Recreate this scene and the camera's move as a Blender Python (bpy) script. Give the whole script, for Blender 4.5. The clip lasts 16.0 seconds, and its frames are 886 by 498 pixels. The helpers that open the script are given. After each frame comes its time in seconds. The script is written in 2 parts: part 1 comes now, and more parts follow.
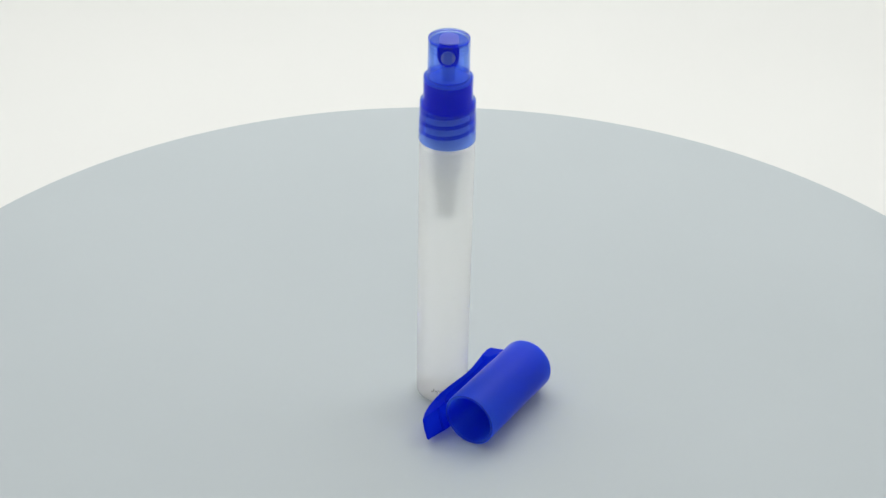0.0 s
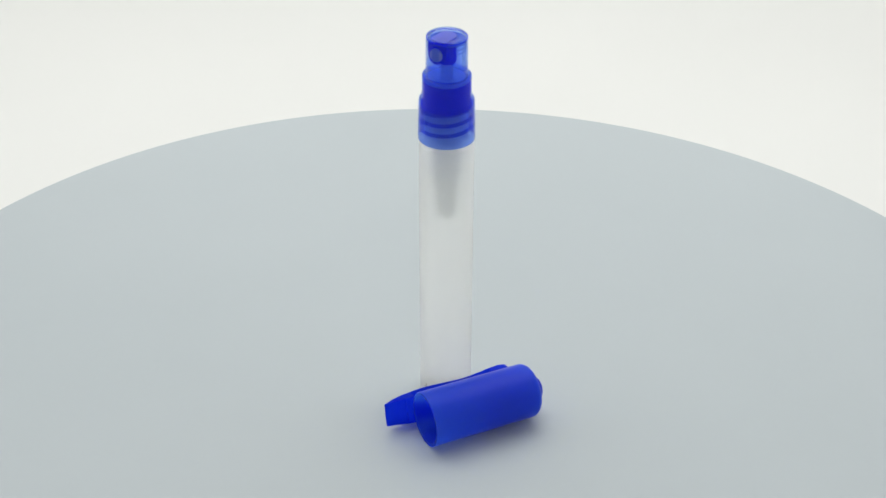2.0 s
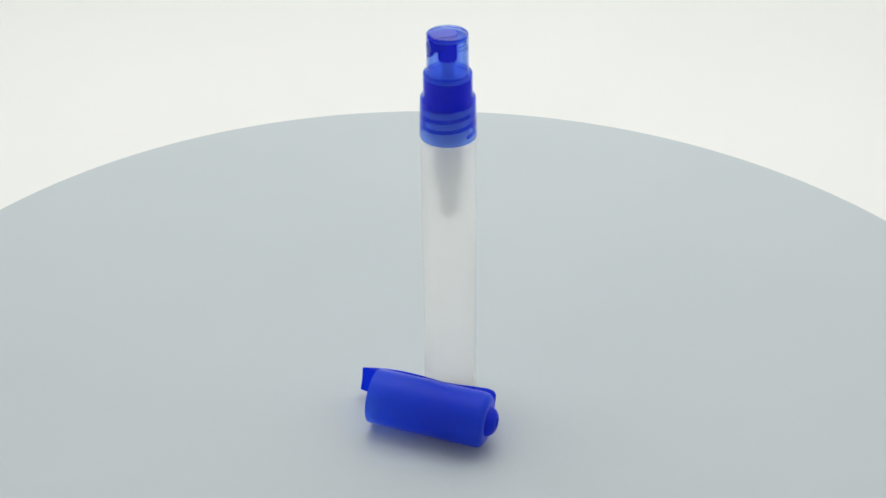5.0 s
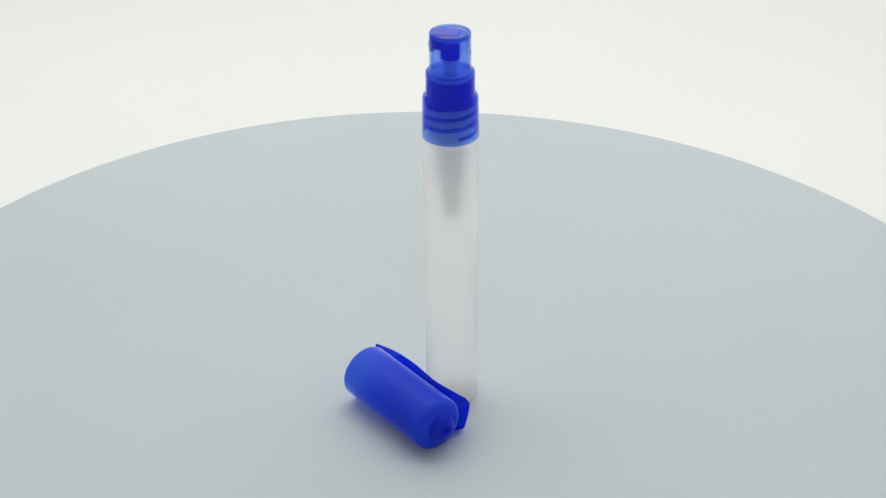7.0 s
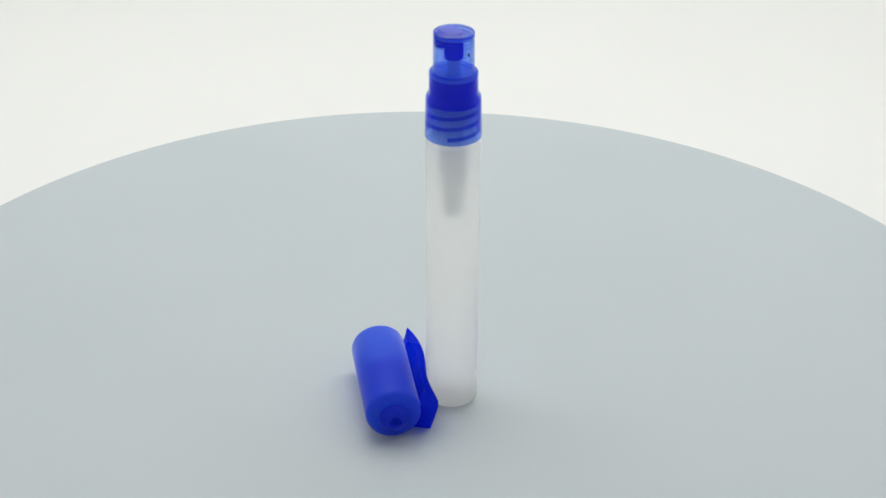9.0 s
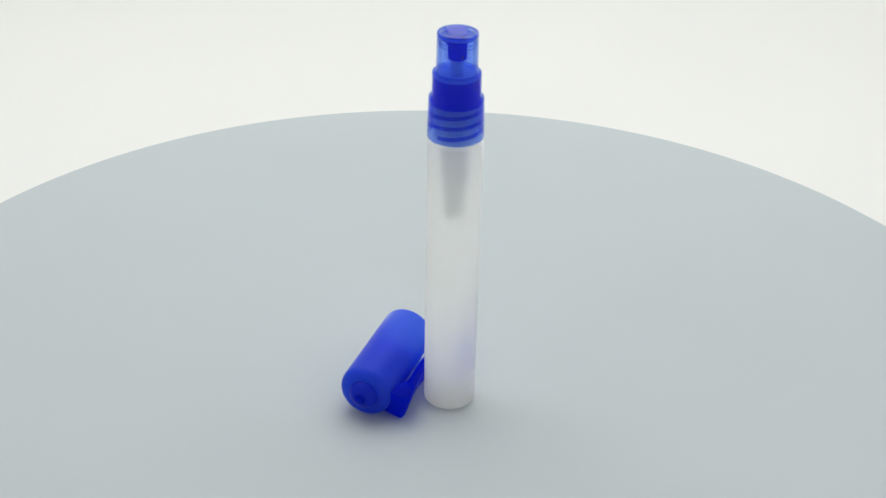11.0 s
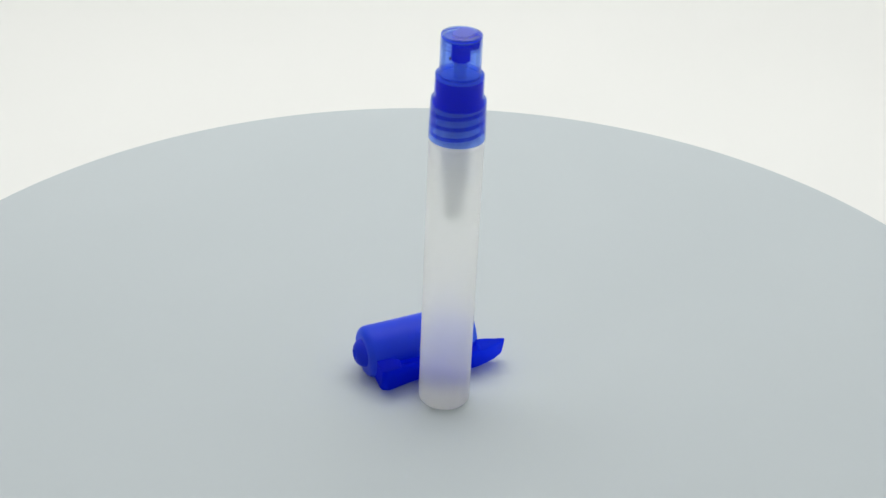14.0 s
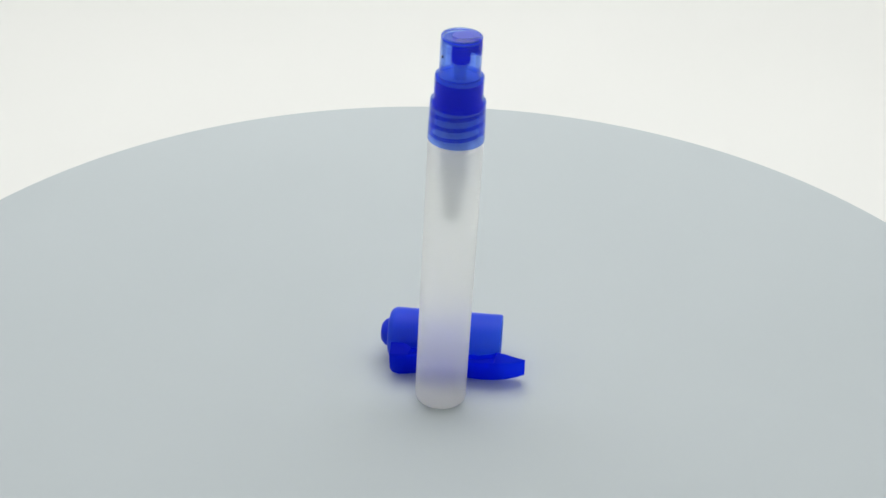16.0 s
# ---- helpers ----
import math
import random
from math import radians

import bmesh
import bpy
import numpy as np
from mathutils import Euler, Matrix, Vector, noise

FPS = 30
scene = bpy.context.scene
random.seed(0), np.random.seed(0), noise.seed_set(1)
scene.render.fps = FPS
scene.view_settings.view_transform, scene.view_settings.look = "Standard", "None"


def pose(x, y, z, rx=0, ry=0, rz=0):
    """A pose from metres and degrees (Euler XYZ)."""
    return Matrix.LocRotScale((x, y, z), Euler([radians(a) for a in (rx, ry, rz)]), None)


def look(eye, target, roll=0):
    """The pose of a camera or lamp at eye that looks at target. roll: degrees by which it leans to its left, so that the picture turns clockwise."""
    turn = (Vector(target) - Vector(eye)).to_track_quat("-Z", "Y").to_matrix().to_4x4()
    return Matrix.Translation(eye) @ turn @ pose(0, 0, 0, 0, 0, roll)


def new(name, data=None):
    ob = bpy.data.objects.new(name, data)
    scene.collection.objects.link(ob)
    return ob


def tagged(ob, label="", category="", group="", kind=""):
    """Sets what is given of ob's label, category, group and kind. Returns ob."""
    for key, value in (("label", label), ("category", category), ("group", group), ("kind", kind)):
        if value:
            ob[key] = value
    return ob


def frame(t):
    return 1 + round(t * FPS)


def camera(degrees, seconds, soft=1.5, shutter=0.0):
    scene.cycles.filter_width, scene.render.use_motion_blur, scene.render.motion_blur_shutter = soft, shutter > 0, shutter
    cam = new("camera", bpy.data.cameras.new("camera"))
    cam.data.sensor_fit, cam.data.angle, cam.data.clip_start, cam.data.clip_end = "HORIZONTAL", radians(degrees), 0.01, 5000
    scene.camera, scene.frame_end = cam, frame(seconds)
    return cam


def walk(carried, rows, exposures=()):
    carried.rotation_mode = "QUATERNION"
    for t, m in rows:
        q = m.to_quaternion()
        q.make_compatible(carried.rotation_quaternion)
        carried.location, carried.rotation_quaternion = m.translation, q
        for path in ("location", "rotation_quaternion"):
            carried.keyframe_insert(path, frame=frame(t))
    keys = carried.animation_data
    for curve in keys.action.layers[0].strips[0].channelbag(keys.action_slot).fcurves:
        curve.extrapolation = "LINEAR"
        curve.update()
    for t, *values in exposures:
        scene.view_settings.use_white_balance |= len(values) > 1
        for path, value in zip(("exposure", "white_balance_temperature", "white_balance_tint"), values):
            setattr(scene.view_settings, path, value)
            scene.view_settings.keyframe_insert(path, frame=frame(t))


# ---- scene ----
TURN = 15.169          # turntable speed, degrees a second, clockwise from above
SECONDS = 16.0

cam = camera(34.26, SECONDS, soft=1.5)
CAMERA_POSE = pose(0, -0.3562, 0.27133, 0, 0, 0.264) @ pose(0, 0, 0, 58.42) @ pose(0, 0, 0, 0, 0, 1.413)
walk(cam, [(0, CAMERA_POSE), (SECONDS, CAMERA_POSE)])

# ---- light: a closed white photo tent under one broad overhead softbox ----
world = bpy.data.worlds.new("world")
scene.world = world
world.use_nodes = True
world.node_tree.nodes["Background"].inputs[0].default_value = (1.0, 0.99, 0.97, 1)
world.node_tree.nodes["Background"].inputs[1].default_value = 0.05
scene.view_settings.exposure = 0.0


def area_lamp(name, m, power, sx, sy, color):
    lamp = bpy.data.lights.new(name, "AREA")
    lamp.shape, lamp.size, lamp.size_y = "RECTANGLE", sx, sy
    lamp.energy, lamp.color = power, color
    ob = new(name, lamp)
    ob.matrix_world = m
    return ob


area_lamp("softbox_lamp", look((0, 0.32, 0.68), (0, 0.06, 0)), 4.32, 1.0, 0.56, (0.985, 1.0, 1.0))


# ---- materials ----
def material(name):
    mat = bpy.data.materials.new(name)
    mat.use_nodes = True
    tree = mat.node_tree
    return mat, tree, tree.nodes["Principled BSDF"]


def node(tree, kind, **values):
    n = tree.nodes.new(kind)
    for key, value in values.items():
        n.inputs[key.replace("_", " ")].default_value = value
    return n


def grain(tree, shader, scale, strength, distance=0.0002, detail=4.0):
    """Fine relief from noise, in object space."""
    at = tree.nodes.new("ShaderNodeTexCoord")
    tex = node(tree, "ShaderNodeTexNoise", Scale=scale, Detail=detail)
    tree.links.new(at.outputs["Object"], tex.inputs["Vector"])
    bump = node(tree, "ShaderNodeBump", Strength=strength, Distance=distance)
    tree.links.new(tex.outputs["Fac"], bump.inputs["Height"])
    tree.links.new(bump.outputs["Normal"], shader.inputs["Normal"])
    return at, bump


def mottle(tree, at, socket, scale, dark, light, stretch=(1, 1, 1), detail=3.0):
    """A colour that wavers between two near shades."""
    mapping = tree.nodes.new("ShaderNodeMapping")
    mapping.inputs["Scale"].default_value = stretch
    tree.links.new(at.outputs["Object"], mapping.inputs["Vector"])
    tex = node(tree, "ShaderNodeTexNoise", Scale=scale, Detail=detail)
    tree.links.new(mapping.outputs["Vector"], tex.inputs["Vector"])
    ramp = tree.nodes.new("ShaderNodeValToRGB")
    ramp.color_ramp.elements[0].position, ramp.color_ramp.elements[0].color = 0.3, (*dark, 1)
    ramp.color_ramp.elements[1].position, ramp.color_ramp.elements[1].color = 0.7, (*light, 1)
    tree.links.new(tex.outputs["Fac"], ramp.inputs["Fac"])
    tree.links.new(ramp.outputs["Color"], socket)


def opaque(name, dark, light, rough, scale=40.0, stretch=(1, 1, 1), bump=0.1, grain_scale=800.0, specular=0.5):
    mat, tree, bsdf = material(name)
    bsdf.inputs["Roughness"].default_value = rough
    bsdf.inputs["Specular IOR Level"].default_value = specular
    at, _ = grain(tree, bsdf, grain_scale, bump)
    mottle(tree, at, bsdf.inputs["Base Color"], scale, dark, light, stretch)
    return mat


def blend(tree, shares):
    """Mixes shaders by their shares, which add up to 1."""
    last, total = shares[0]
    for shader, share in shares[1:]:
        total += share
        mix = tree.nodes.new("ShaderNodeMixShader")
        mix.inputs["Fac"].default_value = share / total
        tree.links.new(last.outputs[0], mix.inputs[1])
        tree.links.new(shader.outputs[0], mix.inputs[2])
        last = mix
    tree.links.new(last.outputs[0], tree.nodes["Material Output"].inputs["Surface"])
    return last


def coloured(tree, kind, color, **values):
    n = node(tree, kind, **values)
    n.inputs["Color"].default_value = (*color, 1)
    return n


def coated(tree, base, bump, rough, low, high):
    """A skin that mirrors the share low when faced and high at a glancing view, after Schlick."""
    gloss = coloured(tree, "ShaderNodeBsdfGlossy", (1, 1, 1), Roughness=rough)
    tree.links.new(bump.outputs["Normal"], gloss.inputs["Normal"])
    facing = node(tree, "ShaderNodeLayerWeight", Blend=0.5)
    steep = tree.nodes.new("ShaderNodeMath")
    steep.operation = "POWER"
    steep.inputs[1].default_value = 5.0
    share = tree.nodes.new("ShaderNodeMath")
    share.operation = "MULTIPLY_ADD"
    share.inputs[1].default_value, share.inputs[2].default_value = high - low, low
    coat = tree.nodes.new("ShaderNodeMixShader")
    tree.links.new(facing.outputs["Facing"], steep.inputs[0])
    tree.links.new(steep.outputs[0], share.inputs[0])
    tree.links.new(share.outputs[0], coat.inputs["Fac"])
    tree.links.new(base.outputs[0], coat.inputs[1])
    tree.links.new(gloss.outputs[0], coat.inputs[2])
    tree.links.new(coat.outputs[0], tree.nodes["Material Output"].inputs["Surface"])


def clear_plastic(name, tint, rough, low=0.0, high=0.0, cloud=0.0, bent=0.0):
    """Thin clear plastic: light goes straight through its tinted skins, but for what is bent, clouded or mirrored."""
    mat, tree, bsdf = material(name)
    _, bump = grain(tree, bsdf, 900.0, 0.04, 0.0001)
    tree.nodes.remove(bsdf)
    straight = coloured(tree, "ShaderNodeBsdfTransparent", tint)
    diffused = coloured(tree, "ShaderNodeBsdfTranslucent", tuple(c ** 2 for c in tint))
    scatter = coloured(tree, "ShaderNodeBsdfDiffuse", tuple(c ** 3 for c in tint))
    lens = coloured(tree, "ShaderNodeBsdfRefraction", tint, Roughness=0.02, IOR=1.3)
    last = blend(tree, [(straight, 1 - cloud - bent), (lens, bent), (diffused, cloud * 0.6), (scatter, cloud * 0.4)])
    if high:
        coated(tree, last, bump, rough, low, high)
    return mat


def milky_plastic(name, color, glow_color, tint, shares, rough=0.4, blur=0.5, ior=1.1, low=0.02, high=0.3, lens="ShaderNodeBsdfRefraction"):
    """A scattering plastic. shares: of light sent back, diffused through it, blurred through it, let straight through."""
    mat, tree, bsdf = material(name)
    _, bump = grain(tree, bsdf, 1500.0, 0.12, 0.0001)
    tree.nodes.remove(bsdf)
    sent = coloured(tree, "ShaderNodeBsdfDiffuse", color)
    frost = coloured(tree, lens, tint, Roughness=blur, IOR=ior)
    tree.links.new(bump.outputs["Normal"], frost.inputs["Normal"])
    glow = coloured(tree, "ShaderNodeBsdfTranslucent", glow_color)
    last = blend(tree, list(zip((sent, glow, frost, coloured(tree, "ShaderNodeBsdfTransparent", tint)), shares)))
    coated(tree, last, bump, rough, low, high)
    return mat


BACKDROP = opaque("white_backdrop_paper", (0.90, 0.895, 0.865), (0.925, 0.92, 0.89), 0.8, 3.0, (1, 1, 0.3), 0.05, 300.0, 0.2)
TENT = opaque("white_tent_fabric", (0.84, 0.845, 0.84), (0.87, 0.875, 0.87), 0.85, 4.0, (1, 1, 0.4), 0.1, 500.0, 0.2)
PLATE = opaque("grey_white_turntable_plastic", (0.527, 0.576, 0.597), (0.548, 0.596, 0.617), 0.42, 8.0, (1, 1, 1), 0.03, 1500.0, 0.4)
DARK_BASE = opaque("grey_turntable_housing", (0.30, 0.31, 0.32), (0.34, 0.35, 0.36), 0.5, 20.0)
CLEAR_BLUE = clear_plastic("clear_blue_plastic", (0.64, 0.755, 1.0), 0.08, 0.02, 0.8, 0.03, 0.22)
COLLAR_BLUE = clear_plastic("clear_deep_blue_plastic", (0.48, 0.62, 1.0), 0.12, 0.022, 0.7, 0.06, 0.22)
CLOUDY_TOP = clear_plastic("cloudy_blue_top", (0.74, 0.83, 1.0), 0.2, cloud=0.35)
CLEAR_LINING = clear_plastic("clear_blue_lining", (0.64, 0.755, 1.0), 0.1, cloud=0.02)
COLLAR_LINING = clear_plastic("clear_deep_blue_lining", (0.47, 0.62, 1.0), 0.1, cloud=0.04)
DEEP_BLUE = milky_plastic("cloudy_blue_plastic", (0.02, 0.045, 0.90), (0.05, 0.11, 1.0), (0.30, 0.42, 1.0), (0.30, 0.42, 0.13, 0.15), high=0.1)
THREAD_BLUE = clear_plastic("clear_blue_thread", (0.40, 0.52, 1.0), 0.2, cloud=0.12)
CORE_BLUE = milky_plastic("solid_blue_plastic", (0.016, 0.042, 1.0), (0.04, 0.10, 1.0), (0.25, 0.38, 1.0), (0.54, 0.36, 0.05, 0.05), low=0.0, high=0.02)
CAP_BLUE = milky_plastic("frosted_blue_plastic", (0.012, 0.074, 1.0), (0.12, 0.35, 1.0), (0.33, 0.56, 1.0), (0.36, 0.45, 0.10, 0.09), 0.5, 0.8, 1.3, 0.022, 0.45)
CAP_LINING = milky_plastic("frosted_blue_lining", (0.01, 0.03, 0.70), (0.18, 0.36, 1.0), (0.62, 0.80, 1.0), (0.08, 0.17, 0.15, 0.60), 0.5, 0.5, 1.1, 0.02, 0.1)
KNOB_BLUE = milky_plastic("satin_blue_plastic", (0.010, 0.045, 0.85), (0.06, 0.17, 0.9), (0.3, 0.5, 1.0), (0.42, 0.38, 0.10, 0.10), 0.35, low=0.015, high=0.4)
SLEEVE_BLUE = milky_plastic("dimming_sleeve_blue_plastic", (0.006, 0.022, 0.75), (0.04, 0.13, 1.0), (0.3, 0.48, 1.0), (0.32, 0.38, 0.10, 0.20), low=0.01, high=0.05)
CLIP_BLUE = milky_plastic("thick_blue_plastic", (0.005, 0.024, 0.70), (0.025, 0.09, 1.0), (0.16, 0.34, 1.0), (0.19, 0.40, 0.15, 0.26), 0.4, low=0.002, high=0.15)
FROST = milky_plastic("frosted_clear_plastic", (0.985, 0.985, 0.972), (0.99, 0.99, 0.98), (1.0, 1.0, 0.99), (0.08, 0.33, 0.53, 0.06), 0.5, 0.45, 1.36, 0.02, 0.4, "ShaderNodeBsdfGlass")
MILK = milky_plastic("thick_milky_plastic", (1.0, 0.985, 0.955), (1.0, 0.985, 0.95), (1.0, 0.99, 0.97), (0.24, 0.26, 0.10, 0.40), 0.5, 0.8, 1.1, 0.0, 0.1)
INNER_SKIN = clear_plastic("clear_inner_skin", (1.0, 1.0, 1.0), 0.3)
WHITE_PLASTIC = milky_plastic("white_pump_plastic", (0.88, 0.90, 0.91), (0.90, 0.92, 0.92), (0.95, 0.95, 0.95), (0.40, 0.45, 0.05, 0.10))
PALE_PUMP = milky_plastic("pale_pump_plastic", (0.50, 0.64, 1.0), (0.55, 0.68, 1.0), (0.8, 0.88, 1.0), (0.45, 0.35, 0.05, 0.15))
INSERT = milky_plastic("pale_nozzle_plastic", (0.26, 0.36, 1.0), (0.36, 0.48, 1.0), (0.8, 0.85, 1.0), (0.60, 0.30, 0.05, 0.05))
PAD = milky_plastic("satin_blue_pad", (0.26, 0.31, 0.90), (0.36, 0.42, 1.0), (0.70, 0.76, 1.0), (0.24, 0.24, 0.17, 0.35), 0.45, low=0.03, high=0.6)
MARK = opaque("grey_moulding_mark", (0.46, 0.45, 0.42), (0.62, 0.61, 0.58), 0.6, 900.0)
HOLE_SHADE = opaque("vent_hole_shade", (0.004, 0.006, 0.05), (0.006, 0.008, 0.07), 0.6)


# ---- mesh helpers ----
def part(name, bm, mat, parent=None, label="", lining=None):
    """Links a bmesh as one mesh object under a thing or a part; edges over 35 degrees stay sharp."""
    bmesh.ops.recalc_face_normals(bm, faces=bm.faces)
    for f in bm.faces:
        f.smooth = True
    for e in bm.edges:
        e.smooth = not (len(e.link_faces) == 2 and e.calc_face_angle(0) > radians(35))
    mesh = bpy.data.meshes.new(name)
    bm.to_mesh(mesh)
    bm.free()
    mesh.materials.append(mat)
    if lining:
        mesh.materials.append(lining)
    ob = new(name, mesh)
    if parent:
        ob.parent = parent
    return tagged(ob, label)


def lathe(profile, closed=True, segs=72, bm=None, m=None, lined=999):
    """Turns a profile of (radius, height) about z; closed joins its end to its start. From step lined on, faces take the second material."""
    bm = bm or bmesh.new()
    rings = []
    for r, z in profile:
        if r < 1e-7:
            rings.append([bm.verts.new((0, 0, z))] * segs)
        else:
            rings.append([bm.verts.new((r * math.cos(2 * math.pi * k / segs), r * math.sin(2 * math.pi * k / segs), z)) for k in range(segs)])
    pairs = list(zip(rings, rings[1:])) + ([(rings[-1], rings[0])] if closed else [])
    for step, (a, b) in enumerate(pairs):
        for k in range(segs):
            j = (k + 1) % segs
            quad = []
            for v in (a[k], a[j], b[j], b[k]):
                if v not in quad:
                    quad.append(v)
            if len(quad) > 2:
                bm.faces.new(quad).material_index = 1 if step >= lined else 0
    if m is not None:
        bm.transform(m)
    return bm


def arc(cr, cz, rad_, a0, a1, n=6):
    """Points of a rounded corner in a lathe's profile; angles in degrees."""
    return [(cr + rad_ * math.cos(radians(a0 + (a1 - a0) * k / n)), cz + rad_ * math.sin(radians(a0 + (a1 - a0) * k / n))) for k in range(n + 1)]


def block(sx, sy, sz, m, bevel=0.0, steps=3, bm=None):
    bm2 = bmesh.new()
    bmesh.ops.create_cube(bm2, size=1, matrix=Matrix.Diagonal((sx, sy, sz, 1)))
    if bevel:
        bmesh.ops.bevel(bm2, geom=bm2.edges[:], offset=bevel, segments=steps, profile=0.5, affect="EDGES")
    bm2.transform(m)
    return bm2


def tube(points, r, sides=8, flat=1.0):
    """A rod along points, with capped ends."""
    bm = bmesh.new()
    rings = []
    for k, c in enumerate(points):
        way = (points[min(k + 1, len(points) - 1)] - points[max(k - 1, 0)]).normalized()
        side = way.cross(Vector((0, 0, 1))).normalized()
        up = side.cross(way)
        rings.append([bm.verts.new(c + (side * math.cos(2 * math.pi * i / sides) * flat + up * math.sin(2 * math.pi * i / sides)) * r) for i in range(sides)])
    for a, b in zip(rings, rings[1:]):
        for i in range(sides):
            bm.faces.new((a[i], a[(i + 1) % sides], b[(i + 1) % sides], b[i]))
    bm.faces.new(rings[0])
    bm.faces.new(rings[-1][::-1])
    return bm


# ---- the tent and its backdrop ----
FLOOR_Z = -0.085


def build_backdrop():
    """A white sheet that lies under the turntable and sweeps up behind it."""
    line = [(-0.81, FLOOR_Z), (-0.4, FLOOR_Z), (0.0, FLOOR_Z), (0.42, FLOOR_Z)]
    line += [(0.42 + 0.3 * math.sin(radians(a)), FLOOR_Z + 0.3 - 0.3 * math.cos(radians(a))) for a in range(10, 91, 10)]
    line += [(0.72, 0.6), (0.72, 1.0)]
    bm = bmesh.new()
    cols = 49
    for layer in (0.0, -0.004):
        grid = []
        for n, (y, z) in enumerate(line):
            ny, nz = (0, 1) if z <= FLOOR_Z else ((-1, 0) if z > 0.3 else ((0.42 - y) / 0.3, (FLOOR_Z + 0.3 - z) / 0.3))
            row = []
            for k in range(cols):
                x = -0.545 + 1.09 * k / (cols - 1)
                fold = 0.0015 * noise.noise((x * 9, 3.1, y * 1.5)) if n > 2 else 0.0
                row.append(bm.verts.new((x, y + ny * (fold + layer), z + nz * (fold + layer))))
            grid.append(row)
        for a, b in zip(grid, grid[1:]):
            for k in range(cols - 1):
                bm.faces.new((a[k], a[k + 1], b[k + 1], b[k]))
    return tagged(part("backdrop", bm, BACKDROP), "white seamless paper sweep under and behind the turntable", "backdrop", kind="structure")


def build_tent():
    h = 1.15
    zc = FLOOR_Z - 0.01 + h / 2
    # wall_south is never seen; it is added white and close to bounce light.
    for name, size, at in (("wall_west", (0.012, 1.612, h), (-0.56, -0.035, zc)), ("wall_east", (0.012, 1.612, h), (0.56, -0.035, zc)),
                           ("wall_south", (1.108, 0.012, h), (0, -0.835, zc)), ("wall_north", (1.108, 0.012, h), (0, 0.77, zc))):
        label = "unseen white front flap of the photo tent, added to bounce light forward" if name == "wall_south" else "white translucent fabric wall of the photo tent"
        tagged(part(name, block(*size, pose(*at)), TENT), label, "wall", kind="structure")
    tagged(part("ceiling", block(1.14, 1.64, 0.012, pose(0, -0.035, zc + h / 2 + 0.008)), TENT), "white fabric roof of the photo tent", "ceiling", kind="structure")
    tagged(part("floor", block(1.14, 1.64, 0.012, pose(0, -0.035, FLOOR_Z - 0.018)), TENT), "white table surface under the paper sweep", "floor", kind="structure")


# ---- turntable ----
PLATE_R = 0.2011
TILT = pose(0, 0, 0, 0.123, 0, 0) @ pose(0, 0, 0, 0, -0.012, 0)      # the plate's slight wobble
PLATE_AT = pose(0.00271, 0.00053, 0)


def build_turntable():
    thing = tagged(new("turntable"), "round grey-white motorised display turntable on the paper sweep", "turntable")
    thing.matrix_world = pose(0, 0, FLOOR_Z)
    housing = lathe([(0, 0.0005)] + [(0.135, 0.0005)] + arc(0.131, 0.064, 0.004, 0, 90) + [(0, 0.068)], closed=False)
    part("housing", housing, DARK_BASE, thing, "low grey round housing")
    t = 0.012
    plate = lathe([(0, -t - 0.004), (0.03, -t - 0.004), (0.03, -t)] + arc(PLATE_R - 0.0015, -t + 0.0015, 0.0015, -90, 0, 4)
                  + arc(PLATE_R - 0.0015, -0.0015, 0.0015, 0, 90, 6) + [(PLATE_R * 0.5, 0), (0, 0)], closed=False, segs=256)
    return part("plate", plate, PLATE, thing, "satin grey-white round plate")


# ---- spray bottle ----
BOTTLE_AT = pose(-0.00095, 0.00203, 0.0002, 1.634, 0, 0) @ pose(0, 0, 0, 0, -0.173, 0)


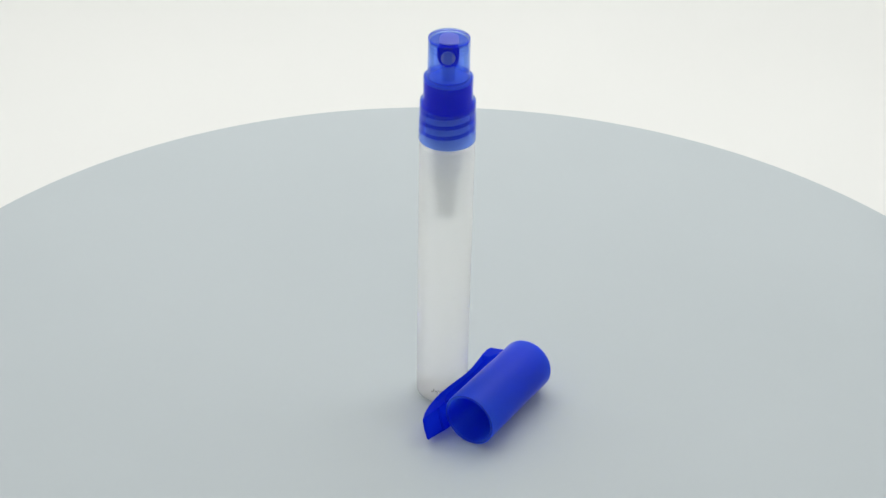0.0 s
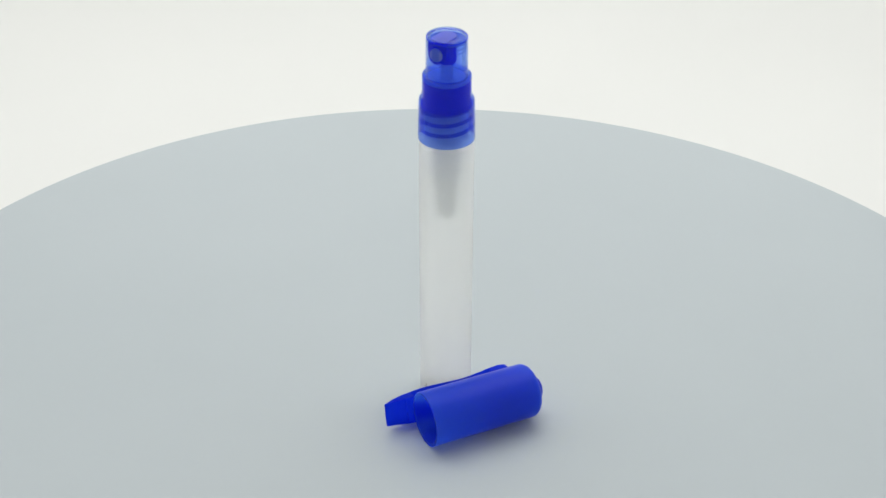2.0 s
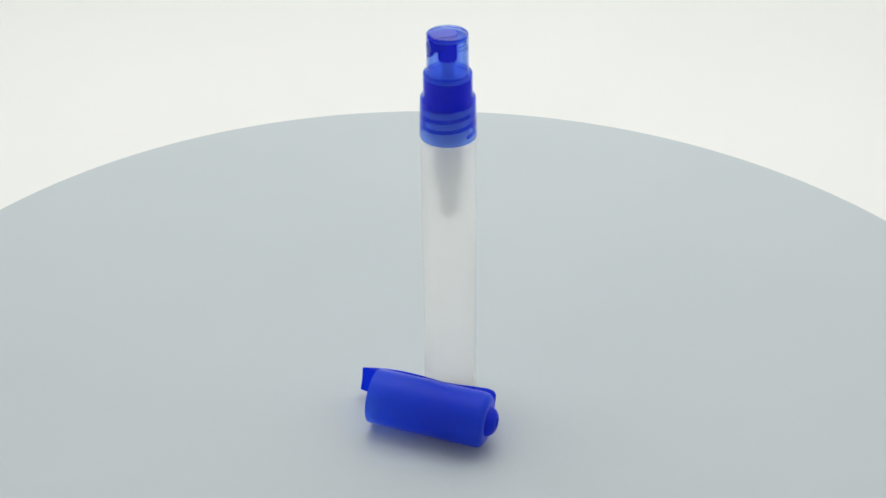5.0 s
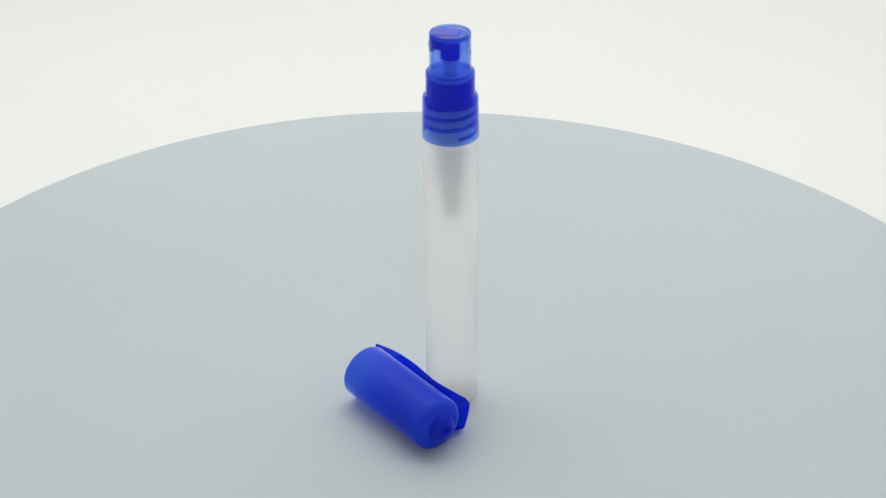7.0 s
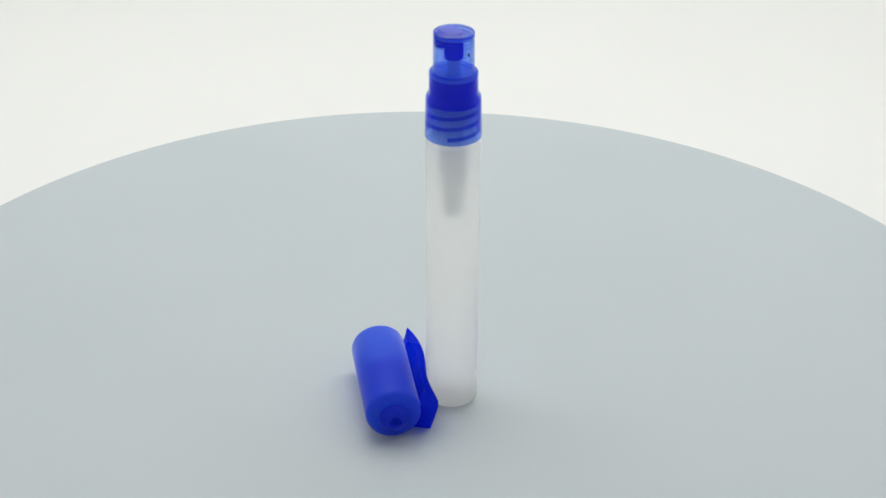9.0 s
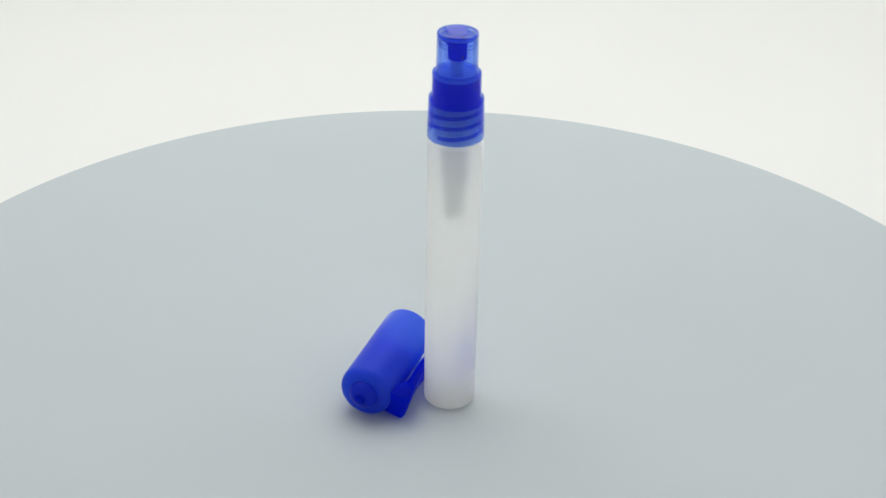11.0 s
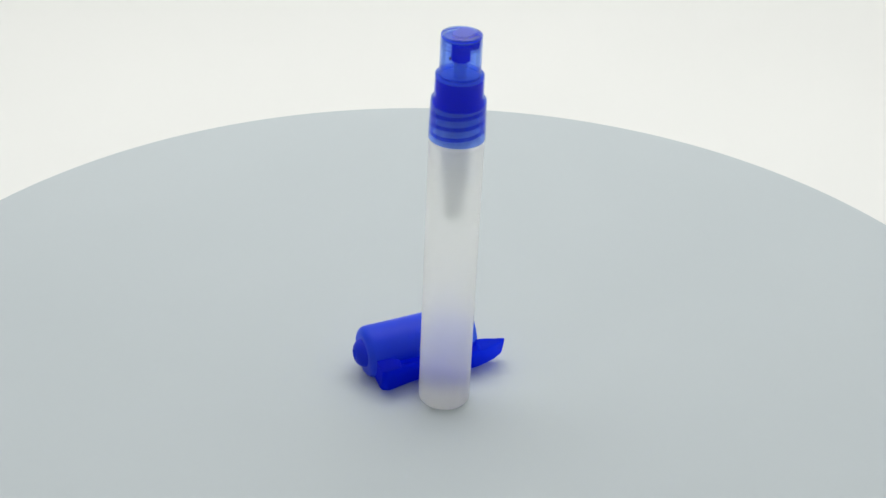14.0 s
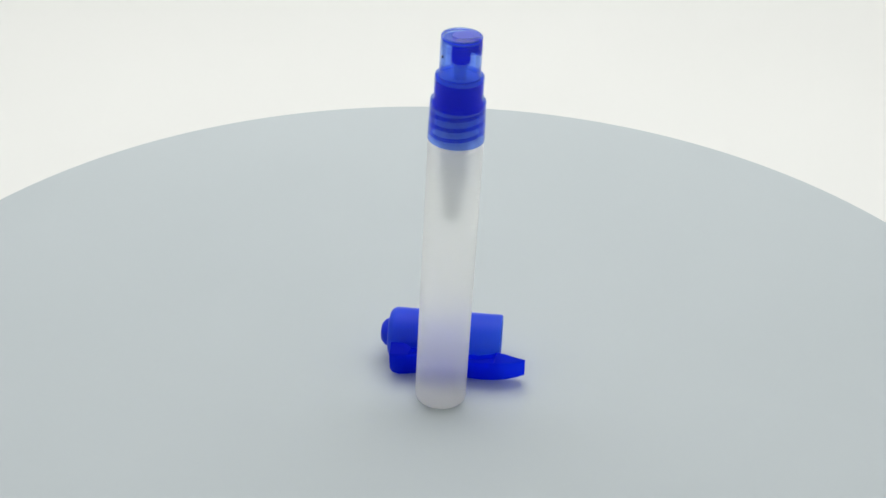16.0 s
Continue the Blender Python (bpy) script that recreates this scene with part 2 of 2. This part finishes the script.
def build_spray_bottle():
    thing = tagged(new("spray_bottle"), "slim frosted clear spray bottle with blue pump, uncapped, on turntable", "spray bottle")
    R = 0.0078
    # body: outer skin, shoulder, neck, then the inside back down
    outer = [(0, 0.0006), (0.0055, 0.0003)] + arc(R - 0.0016, 0.0016, 0.0016, -80, 0, 8)[1:] + [(R, 0.03), (R, 0.06)]
    outer += arc(R - 0.0012, 0.0872, 0.0012, 0, 90, 4) + [(0.0062, 0.0888), (0.0060, 0.0895), (0.0060, 0.1000), (0.0050, 0.1000)]
    inner = [(0.0050, 0.0890)] + arc(R - 0.0022, 0.0858, 0.0013, 90, 0, 4) + [(R - 0.0009, 0.06), (R - 0.0009, 0.03)]
    inner += arc(R - 0.0028, 0.0034, 0.0019, 0, -85, 8) + [(0, 0.0017)]
    part("body", lathe(outer + inner, closed=False, lined=len(outer)), FROST, thing, "frosted clear cylindrical body", INNER_SKIN)
    part("base", lathe([(0, 0.0008), (0.0056, 0.0009), (0.0063, 0.0018), (0.0065, 0.0030), (0.0050, 0.0029), (0, 0.0028)], closed=False), MILK, thing, "thick milky base")
    # grey moulding mark low on the body
    for az, z, wide, tall in ((-111, 0.0046, 0.0008, 0.0003), (-108, 0.0053, 0.0003, 0.0010), (-103, 0.0049, 0.0007, 0.0004), (-100, 0.0042, 0.0003, 0.0009), (-97, 0.0052, 0.0008, 0.0003), (-93, 0.0046, 0.0003, 0.0011), (-89, 0.0051, 0.0007, 0.0003)):
        part("moulding_mark", block(wide, 0.0002, tall, pose(0, 0, 0, 0, 0, az + 90) @ pose(0, -R, z), 0.00005, 1), MARK, thing)
    # pump housing that hangs in the neck
    pump = [(0, 0.0990), (0.0034, 0.0990), (0.0032, 0.0890), (0.0031, 0.0880), (0.0030, 0.0760), (0.0022, 0.0745), (0.0020, 0.0650), (0.0012, 0.0640), (0, 0.0640)]
    part("pump_tube", lathe(pump, closed=False, segs=40), WHITE_PLASTIC, thing, "pale grey pump housing inside the neck")
    # screw collar with a step
    col = arc(0.0078, 0.0891, 0.0002, -90, 0, 3) + [(0.00790, 0.0950), (0.00772, 0.1002)] + arc(0.0070, 0.1004, 0.0007, 0, 85, 5)
    col += [(0.00690, 0.1013), (0.00683, 0.1018), (0.00680, 0.1075)] + arc(0.0061, 0.1077, 0.0007, 0, 90, 5)
    col += [(0.00612, 0.1083), (0.00645, 0.1076), (0.00650, 0.1014), (0.00735, 0.0998), (0.00745, 0.0950), (0.00750, 0.0889)]
    collar = part("collar", lathe(col, lined=len(col) - 6), COLLAR_BLUE, thing, "clear blue stepped screw collar", COLLAR_LINING)
    # thread inside the collar
    turns = 2.9
    pts = []
    for k in range(int(turns * 40) + 1):
        a = 2 * math.pi * k / 40 + 0.6
        pts.append(Vector((0.0071 * math.cos(a), 0.0071 * math.sin(a), 0.0904 + 0.0031 * k / 40)))
    part("thread", tube(pts, 0.00062, 10, 0.5), THREAD_BLUE, collar, "blue screw thread seen through the collar")
    part("core", lathe([(0.0064, 0.0990), (0.0070, 0.0990), (0.0070, 0.0998), (0.00647, 0.1008), (0.00645, 0.1066), (0.0058, 0.1066), (0.0058, 0.1006), (0.0064, 0.1003)], segs=48),
         CORE_BLUE, collar, "deep blue pump sleeve in the collar")
    # Pale disc added to hide the dark sleeve seen down through the button.
    part("pale_disc", lathe([(0.0018, 0.1067), (0.0064, 0.1067), (0.0064, 0.1069), (0.0060, 0.1071), (0.0018, 0.1071)], segs=48), PALE_PUMP, collar, "pale disc added over the dark sleeve in the collar")
    # push button
    top = [(0, 0.1194), (0.0050, 0.1194)] + arc(0.00528, 0.1191, 0.0004, 90, 0, 4) + [(0.00572, 0.1150), (0.00580, 0.1075)]
    top += [(0.00518, 0.1075), (0.00512, 0.1150), (0.00505, 0.1184), (0, 0.1186)]
    button = part("push_button", lathe(top, closed=False, lined=len(top) - 4), CLEAR_BLUE, thing, "clear blue push button", CLEAR_LINING)
    ring = [Vector((0.00542 * math.cos(radians(a)), 0.00542 * math.sin(radians(a)), 0.11885)) for a in range(0, 361, 6)]
    # Added disc: its pale cloud stands in for reflection and hides the ribs.
    part("top_disc", lathe([(0, 0.1180), (0.0049, 0.1180), (0.0050, 0.1183), (0, 0.1183)], closed=False, segs=48), CLOUDY_TOP, button, "cloudy blue disc added under the button's top for its mirrored look")
    # Added rod paints the dark line that light draws in the thick edge.
    part("rim_line", tube(ring, 0.00014, 6), DEEP_BLUE, button, "deeper blue line for the dark look of the button's thick edge")
    face = pose(0, 0, 0, 0, 0, -2)      # the spray outlet looks this way (local -y)
    # upright post under the button and the arm to the outlet
    part("post", lathe([(0, 0.1118), (0.0023, 0.1118)] + arc(0.0024, 0.1120, 0.0002, -90, 0, 2) + [(0.0026, 0.1183), (0, 0.1183)], closed=False, segs=40),
         CORE_BLUE, button, "solid blue inner post")
    part("arm", block(0.0050, 0.0036, 0.0034, face @ pose(0, -0.0028, 0.11665), 0.0003), CORE_BLUE, button, "blue inner arm to the spray outlet")
    # satin pad, added: paints the pale post and arm seen through the top
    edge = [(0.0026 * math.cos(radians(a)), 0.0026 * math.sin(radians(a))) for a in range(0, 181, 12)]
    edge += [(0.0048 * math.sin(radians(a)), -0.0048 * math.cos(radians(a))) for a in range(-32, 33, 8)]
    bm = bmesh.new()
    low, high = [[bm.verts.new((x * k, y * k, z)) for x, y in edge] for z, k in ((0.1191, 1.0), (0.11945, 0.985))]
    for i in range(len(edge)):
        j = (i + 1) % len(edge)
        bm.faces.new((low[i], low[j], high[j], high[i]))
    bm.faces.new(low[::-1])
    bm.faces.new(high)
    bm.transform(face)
    part("post_arm_pad", bm, PAD, button, "pale satin pad for the look of the post and arm through the top")
    # rounded frame about the outlet
    bm = bmesh.new()
    w, r0 = 0.0031, 0.00548
    line = [(-w, 0.1184)] + [(w * math.cos(radians(a)), 0.1162 + w * math.sin(radians(a))) for a in range(180, 361, 15)] + [(w, 0.1184)]
    loops = []
    for depth in (0.0, -0.0010):
        loops.append([bm.verts.new(((r0 + depth) * math.sin(x / r0), -(r0 + depth) * math.cos(x / r0) - 0.0001, z)) for x, z in line])
    for a, b in zip(loops[0], loops[0][1:] + loops[0][:1]):
        i, j = loops[0].index(a), loops[0].index(b)
        bm.faces.new((a, b, loops[1][j], loops[1][i]))
    for loop in loops:
        mid = bm.verts.new((0, sum(v.co.y for v in loop) / len(loop) - 0.0001, 0.1165))
        for a, b in zip(loop, loop[1:] + loop[:1]):
            bm.faces.new((a, b, mid))
    bm.transform(face)
    part("outlet_frame", bm, CORE_BLUE, button, "deep blue rounded frame of the spray outlet")
    part("nozzle", lathe([(0, 0), (0.0019, 0)] + arc(0.0017, 0.0006, 0.0002, 0, 90, 3) + [(0, 0.0008)], closed=False, segs=36,
                  m=face @ pose(0, -0.0048, 0.1156, 90)), INSERT, button, "pale round nozzle insert")
    # stem and the guide ribs inside the button
    part("stem", lathe([(0, 0.0992), (0.0014, 0.0992), (0.0014, 0.1060), (0.0017, 0.1064), (0.0017, 0.1120), (0, 0.1120)], closed=False, segs=32), PALE_PUMP, button, "pale pump stem")
    for z in (0.1180, 0.1169, 0.1158):
        pts = [Vector((0.00508 * math.cos(radians(a)), 0.00508 * math.sin(radians(a)), z)) for a in range(-52, 233, 4)]
        part("rib", tube(pts, 0.00015, 6), CLEAR_BLUE, button)
    # A solid dark disc stands in for the shade inside the hole.
    part("vent_disc", lathe([(0, -0.0002), (0.0004, -0.0002), (0.0004, 0.0002), (0, 0.0002)], closed=False, segs=16, m=pose(0, 0, 0, 0, 0, 182) @ pose(0, -0.00563, 0.1142, 90) @ Matrix.Diagonal((0.5, 1.1, 1, 1))),
         HOLE_SHADE, button, "tiny dark disc for the shade in the vent hole")
    return thing


# ---- cap with clip ----
CAP_R = 0.00827
CAP_AT = pose(0.00746, -0.02313, CAP_R, 0, 0, 57.585) @ pose(0, 0, 0, -15.2)      # local x: towards the closed end, y: the clip's side


def build_cap():
    thing = tagged(new("bottle_cap"), "frosted blue plastic cap with pocket clip, lying on the turntable", "bottle cap")
    R, L = CAP_R, 0.0354
    turn = pose(0, 0, 0, 0, 90, 0)
    prof = arc(R - 0.0002, -0.0001, 0.0002, -90, 0, 2) + [(R, 0.012), (R - 0.00005, 0.024)] + arc(R - 0.0026, L - 0.0026, 0.0026, 0, 90, 9) + [(0.0044, L), (0, L)]
    prof += [(0, L - 0.0016), (R - 0.0026, L - 0.0017), (R - 0.0014, L - 0.003), (R - 0.0011, 0.020), (R - 0.0010, -0.0002)]
    part("shell", lathe(prof, closed=True, m=turn, lined=len(prof) - 5), CAP_BLUE, thing, "hollow frosted blue sleeve", CAP_LINING)
    knob = [(0.0046, L - 0.0004), (0.0045, L + 0.0002), (0.0043, L + 0.0008), (0.0038, L + 0.0015), (0.0031, L + 0.0021), (0.0024, L + 0.0025), (0.0018, L + 0.0026), (0.0015, L + 0.0022), (0.0013, L + 0.0010), (0.0006, L + 0.0004), (0, L + 0.0004)]
    part("knob", lathe([(0, L - 0.0004)] + knob, closed=False, segs=48, m=turn), KNOB_BLUE, thing, "domed dimpled blue button on the closed end")
    # No plug is seen; this one is added to darken the closed end.
    part("dimming_plug", lathe([(0, L - 0.0050), (0.0020, L - 0.0048), (0.0044, L - 0.0036), (0.0056, L - 0.0020), (0, L - 0.0020)], closed=False, segs=40, m=turn), CORE_BLUE, thing, "blue plug added to darken the closed end")
    # Added sleeve blocks light, so the cap darkens gradually towards its closed end.
    part("dimming_sleeve", lathe([(R - 0.0015, L - 0.0200), (0.0062, L - 0.0120), (0.0054, L - 0.0040), (0.0051, L - 0.0018), (0.0047, L - 0.0018), (0.0049, L - 0.0040), (0.0057, L - 0.0120), (R - 0.0018, L - 0.0200)], segs=48, m=turn),
         SLEEVE_BLUE, thing, "thin tapered blue sleeve added inside the cap to dim its closed half")
    # clip: its outline along the cap, then given a width
    out = [(-0.0085, 0.0104), (-0.0053, 0.0118), (-0.0021, 0.0126), (0.0010, 0.0130), (0.0050, 0.0132), (0.0090, 0.0130), (0.0130, 0.0125), (0.0170, 0.0120),
           (0.0210, 0.0120), (0.0250, 0.0124), (0.0280, 0.0128), (0.0310, 0.0131), (0.0330, 0.0128), (0.0338, 0.0121)]
    inn = [(-0.0083, 0.0099), (-0.0050, 0.0093), (-0.0020, 0.0086), (0.0006, 0.0083), (0.0016, 0.0092), (0.0060, 0.0102), (0.0110, 0.0100), (0.0160, 0.0096),
           (0.0205, 0.0097), (0.0240, 0.0098), (0.0272, 0.0096), (0.0285, 0.0086), (0.0300, 0.0078), (0.0338, 0.0072)]
    bm = bmesh.new()
    rows = []
    for k, ((xo, yo), (xi, yi)) in enumerate(zip(out, inn)):
        half = 0.0042 + 0.0006 * max(0.0, min(1.0, (xo - 0.018) / 0.012)) - (0.0006, 0.0004, 0.0002, 0.0001, 0, 0, 0, 0, 0, 0, 0, 0, 0.0003, 0.0010)[k]
        c = 0.0004
        rows.append([bm.verts.new(p) for p in ((xi, yi, -half), (xo, yo - c, -half), (xo, yo, -half + c), (xo, yo + 0.0002, 0), (xo, yo, half - c), (xo, yo - c, half), (xi, yi, half), (xi, yi + 0.0002, 0))])
    for a, b in zip(rows, rows[1:]):
        for i in range(8):
            bm.faces.new((a[i], a[(i + 1) % 8], b[(i + 1) % 8], b[i]))
    bm.faces.new(rows[0])
    bm.faces.new(rows[-1][::-1])
    # the hollow in the tip's slanted inner side
    pocket = [f for f in bm.faces if len(f.verts) == 4 and all(any(v in r for r in rows[:3]) for v in f.verts) and any(v == r[7] for v in f.verts for r in rows[:3])]
    bmesh.ops.inset_region(bm, faces=pocket, thickness=0.0009, depth=0.0)
    for v in {v for f in pocket for v in f.verts}:
        v.co.y += 0.0008 * (0.35 + 0.65 * min(1, max(0, (v.co.x + 0.008) / 0.004)))
    # a groove along each side edge
    bm.faces.ensure_lookup_table()
    for i in (0, 5):
        edge = [f for f in bm.faces for k in range(1, 10) if {rows[k][i], rows[k][i + 1], rows[k + 1][i], rows[k + 1][i + 1]} == set(f.verts)]
        bmesh.ops.inset_region(bm, faces=edge, thickness=0.00055, depth=0.0)
        for v in {v for f in edge for v in f.verts}:
            v.co.z *= 0.7
    part("clip", bm, CLIP_BLUE, thing, "curved blue pocket clip")
    return thing


build_backdrop()
build_tent()
plate = build_turntable()
bottle = build_spray_bottle()
cap = build_cap()


def motions():
    """The plate turns evenly and carries the bottle and the cap."""
    times = [k * 0.5 for k in range(int(SECONDS * 2) + 1)]
    turned = [(t, pose(0, 0, 0, 0, 0, -TURN * t)) for t in times]
    walk(plate, [(t, pose(0, 0, -FLOOR_Z) @ m @ TILT @ PLATE_AT) for t, m in turned])
    walk(bottle, [(t, m @ TILT @ BOTTLE_AT) for t, m in turned])
    walk(cap, [(t, m @ TILT @ CAP_AT) for t, m in turned])


motions()
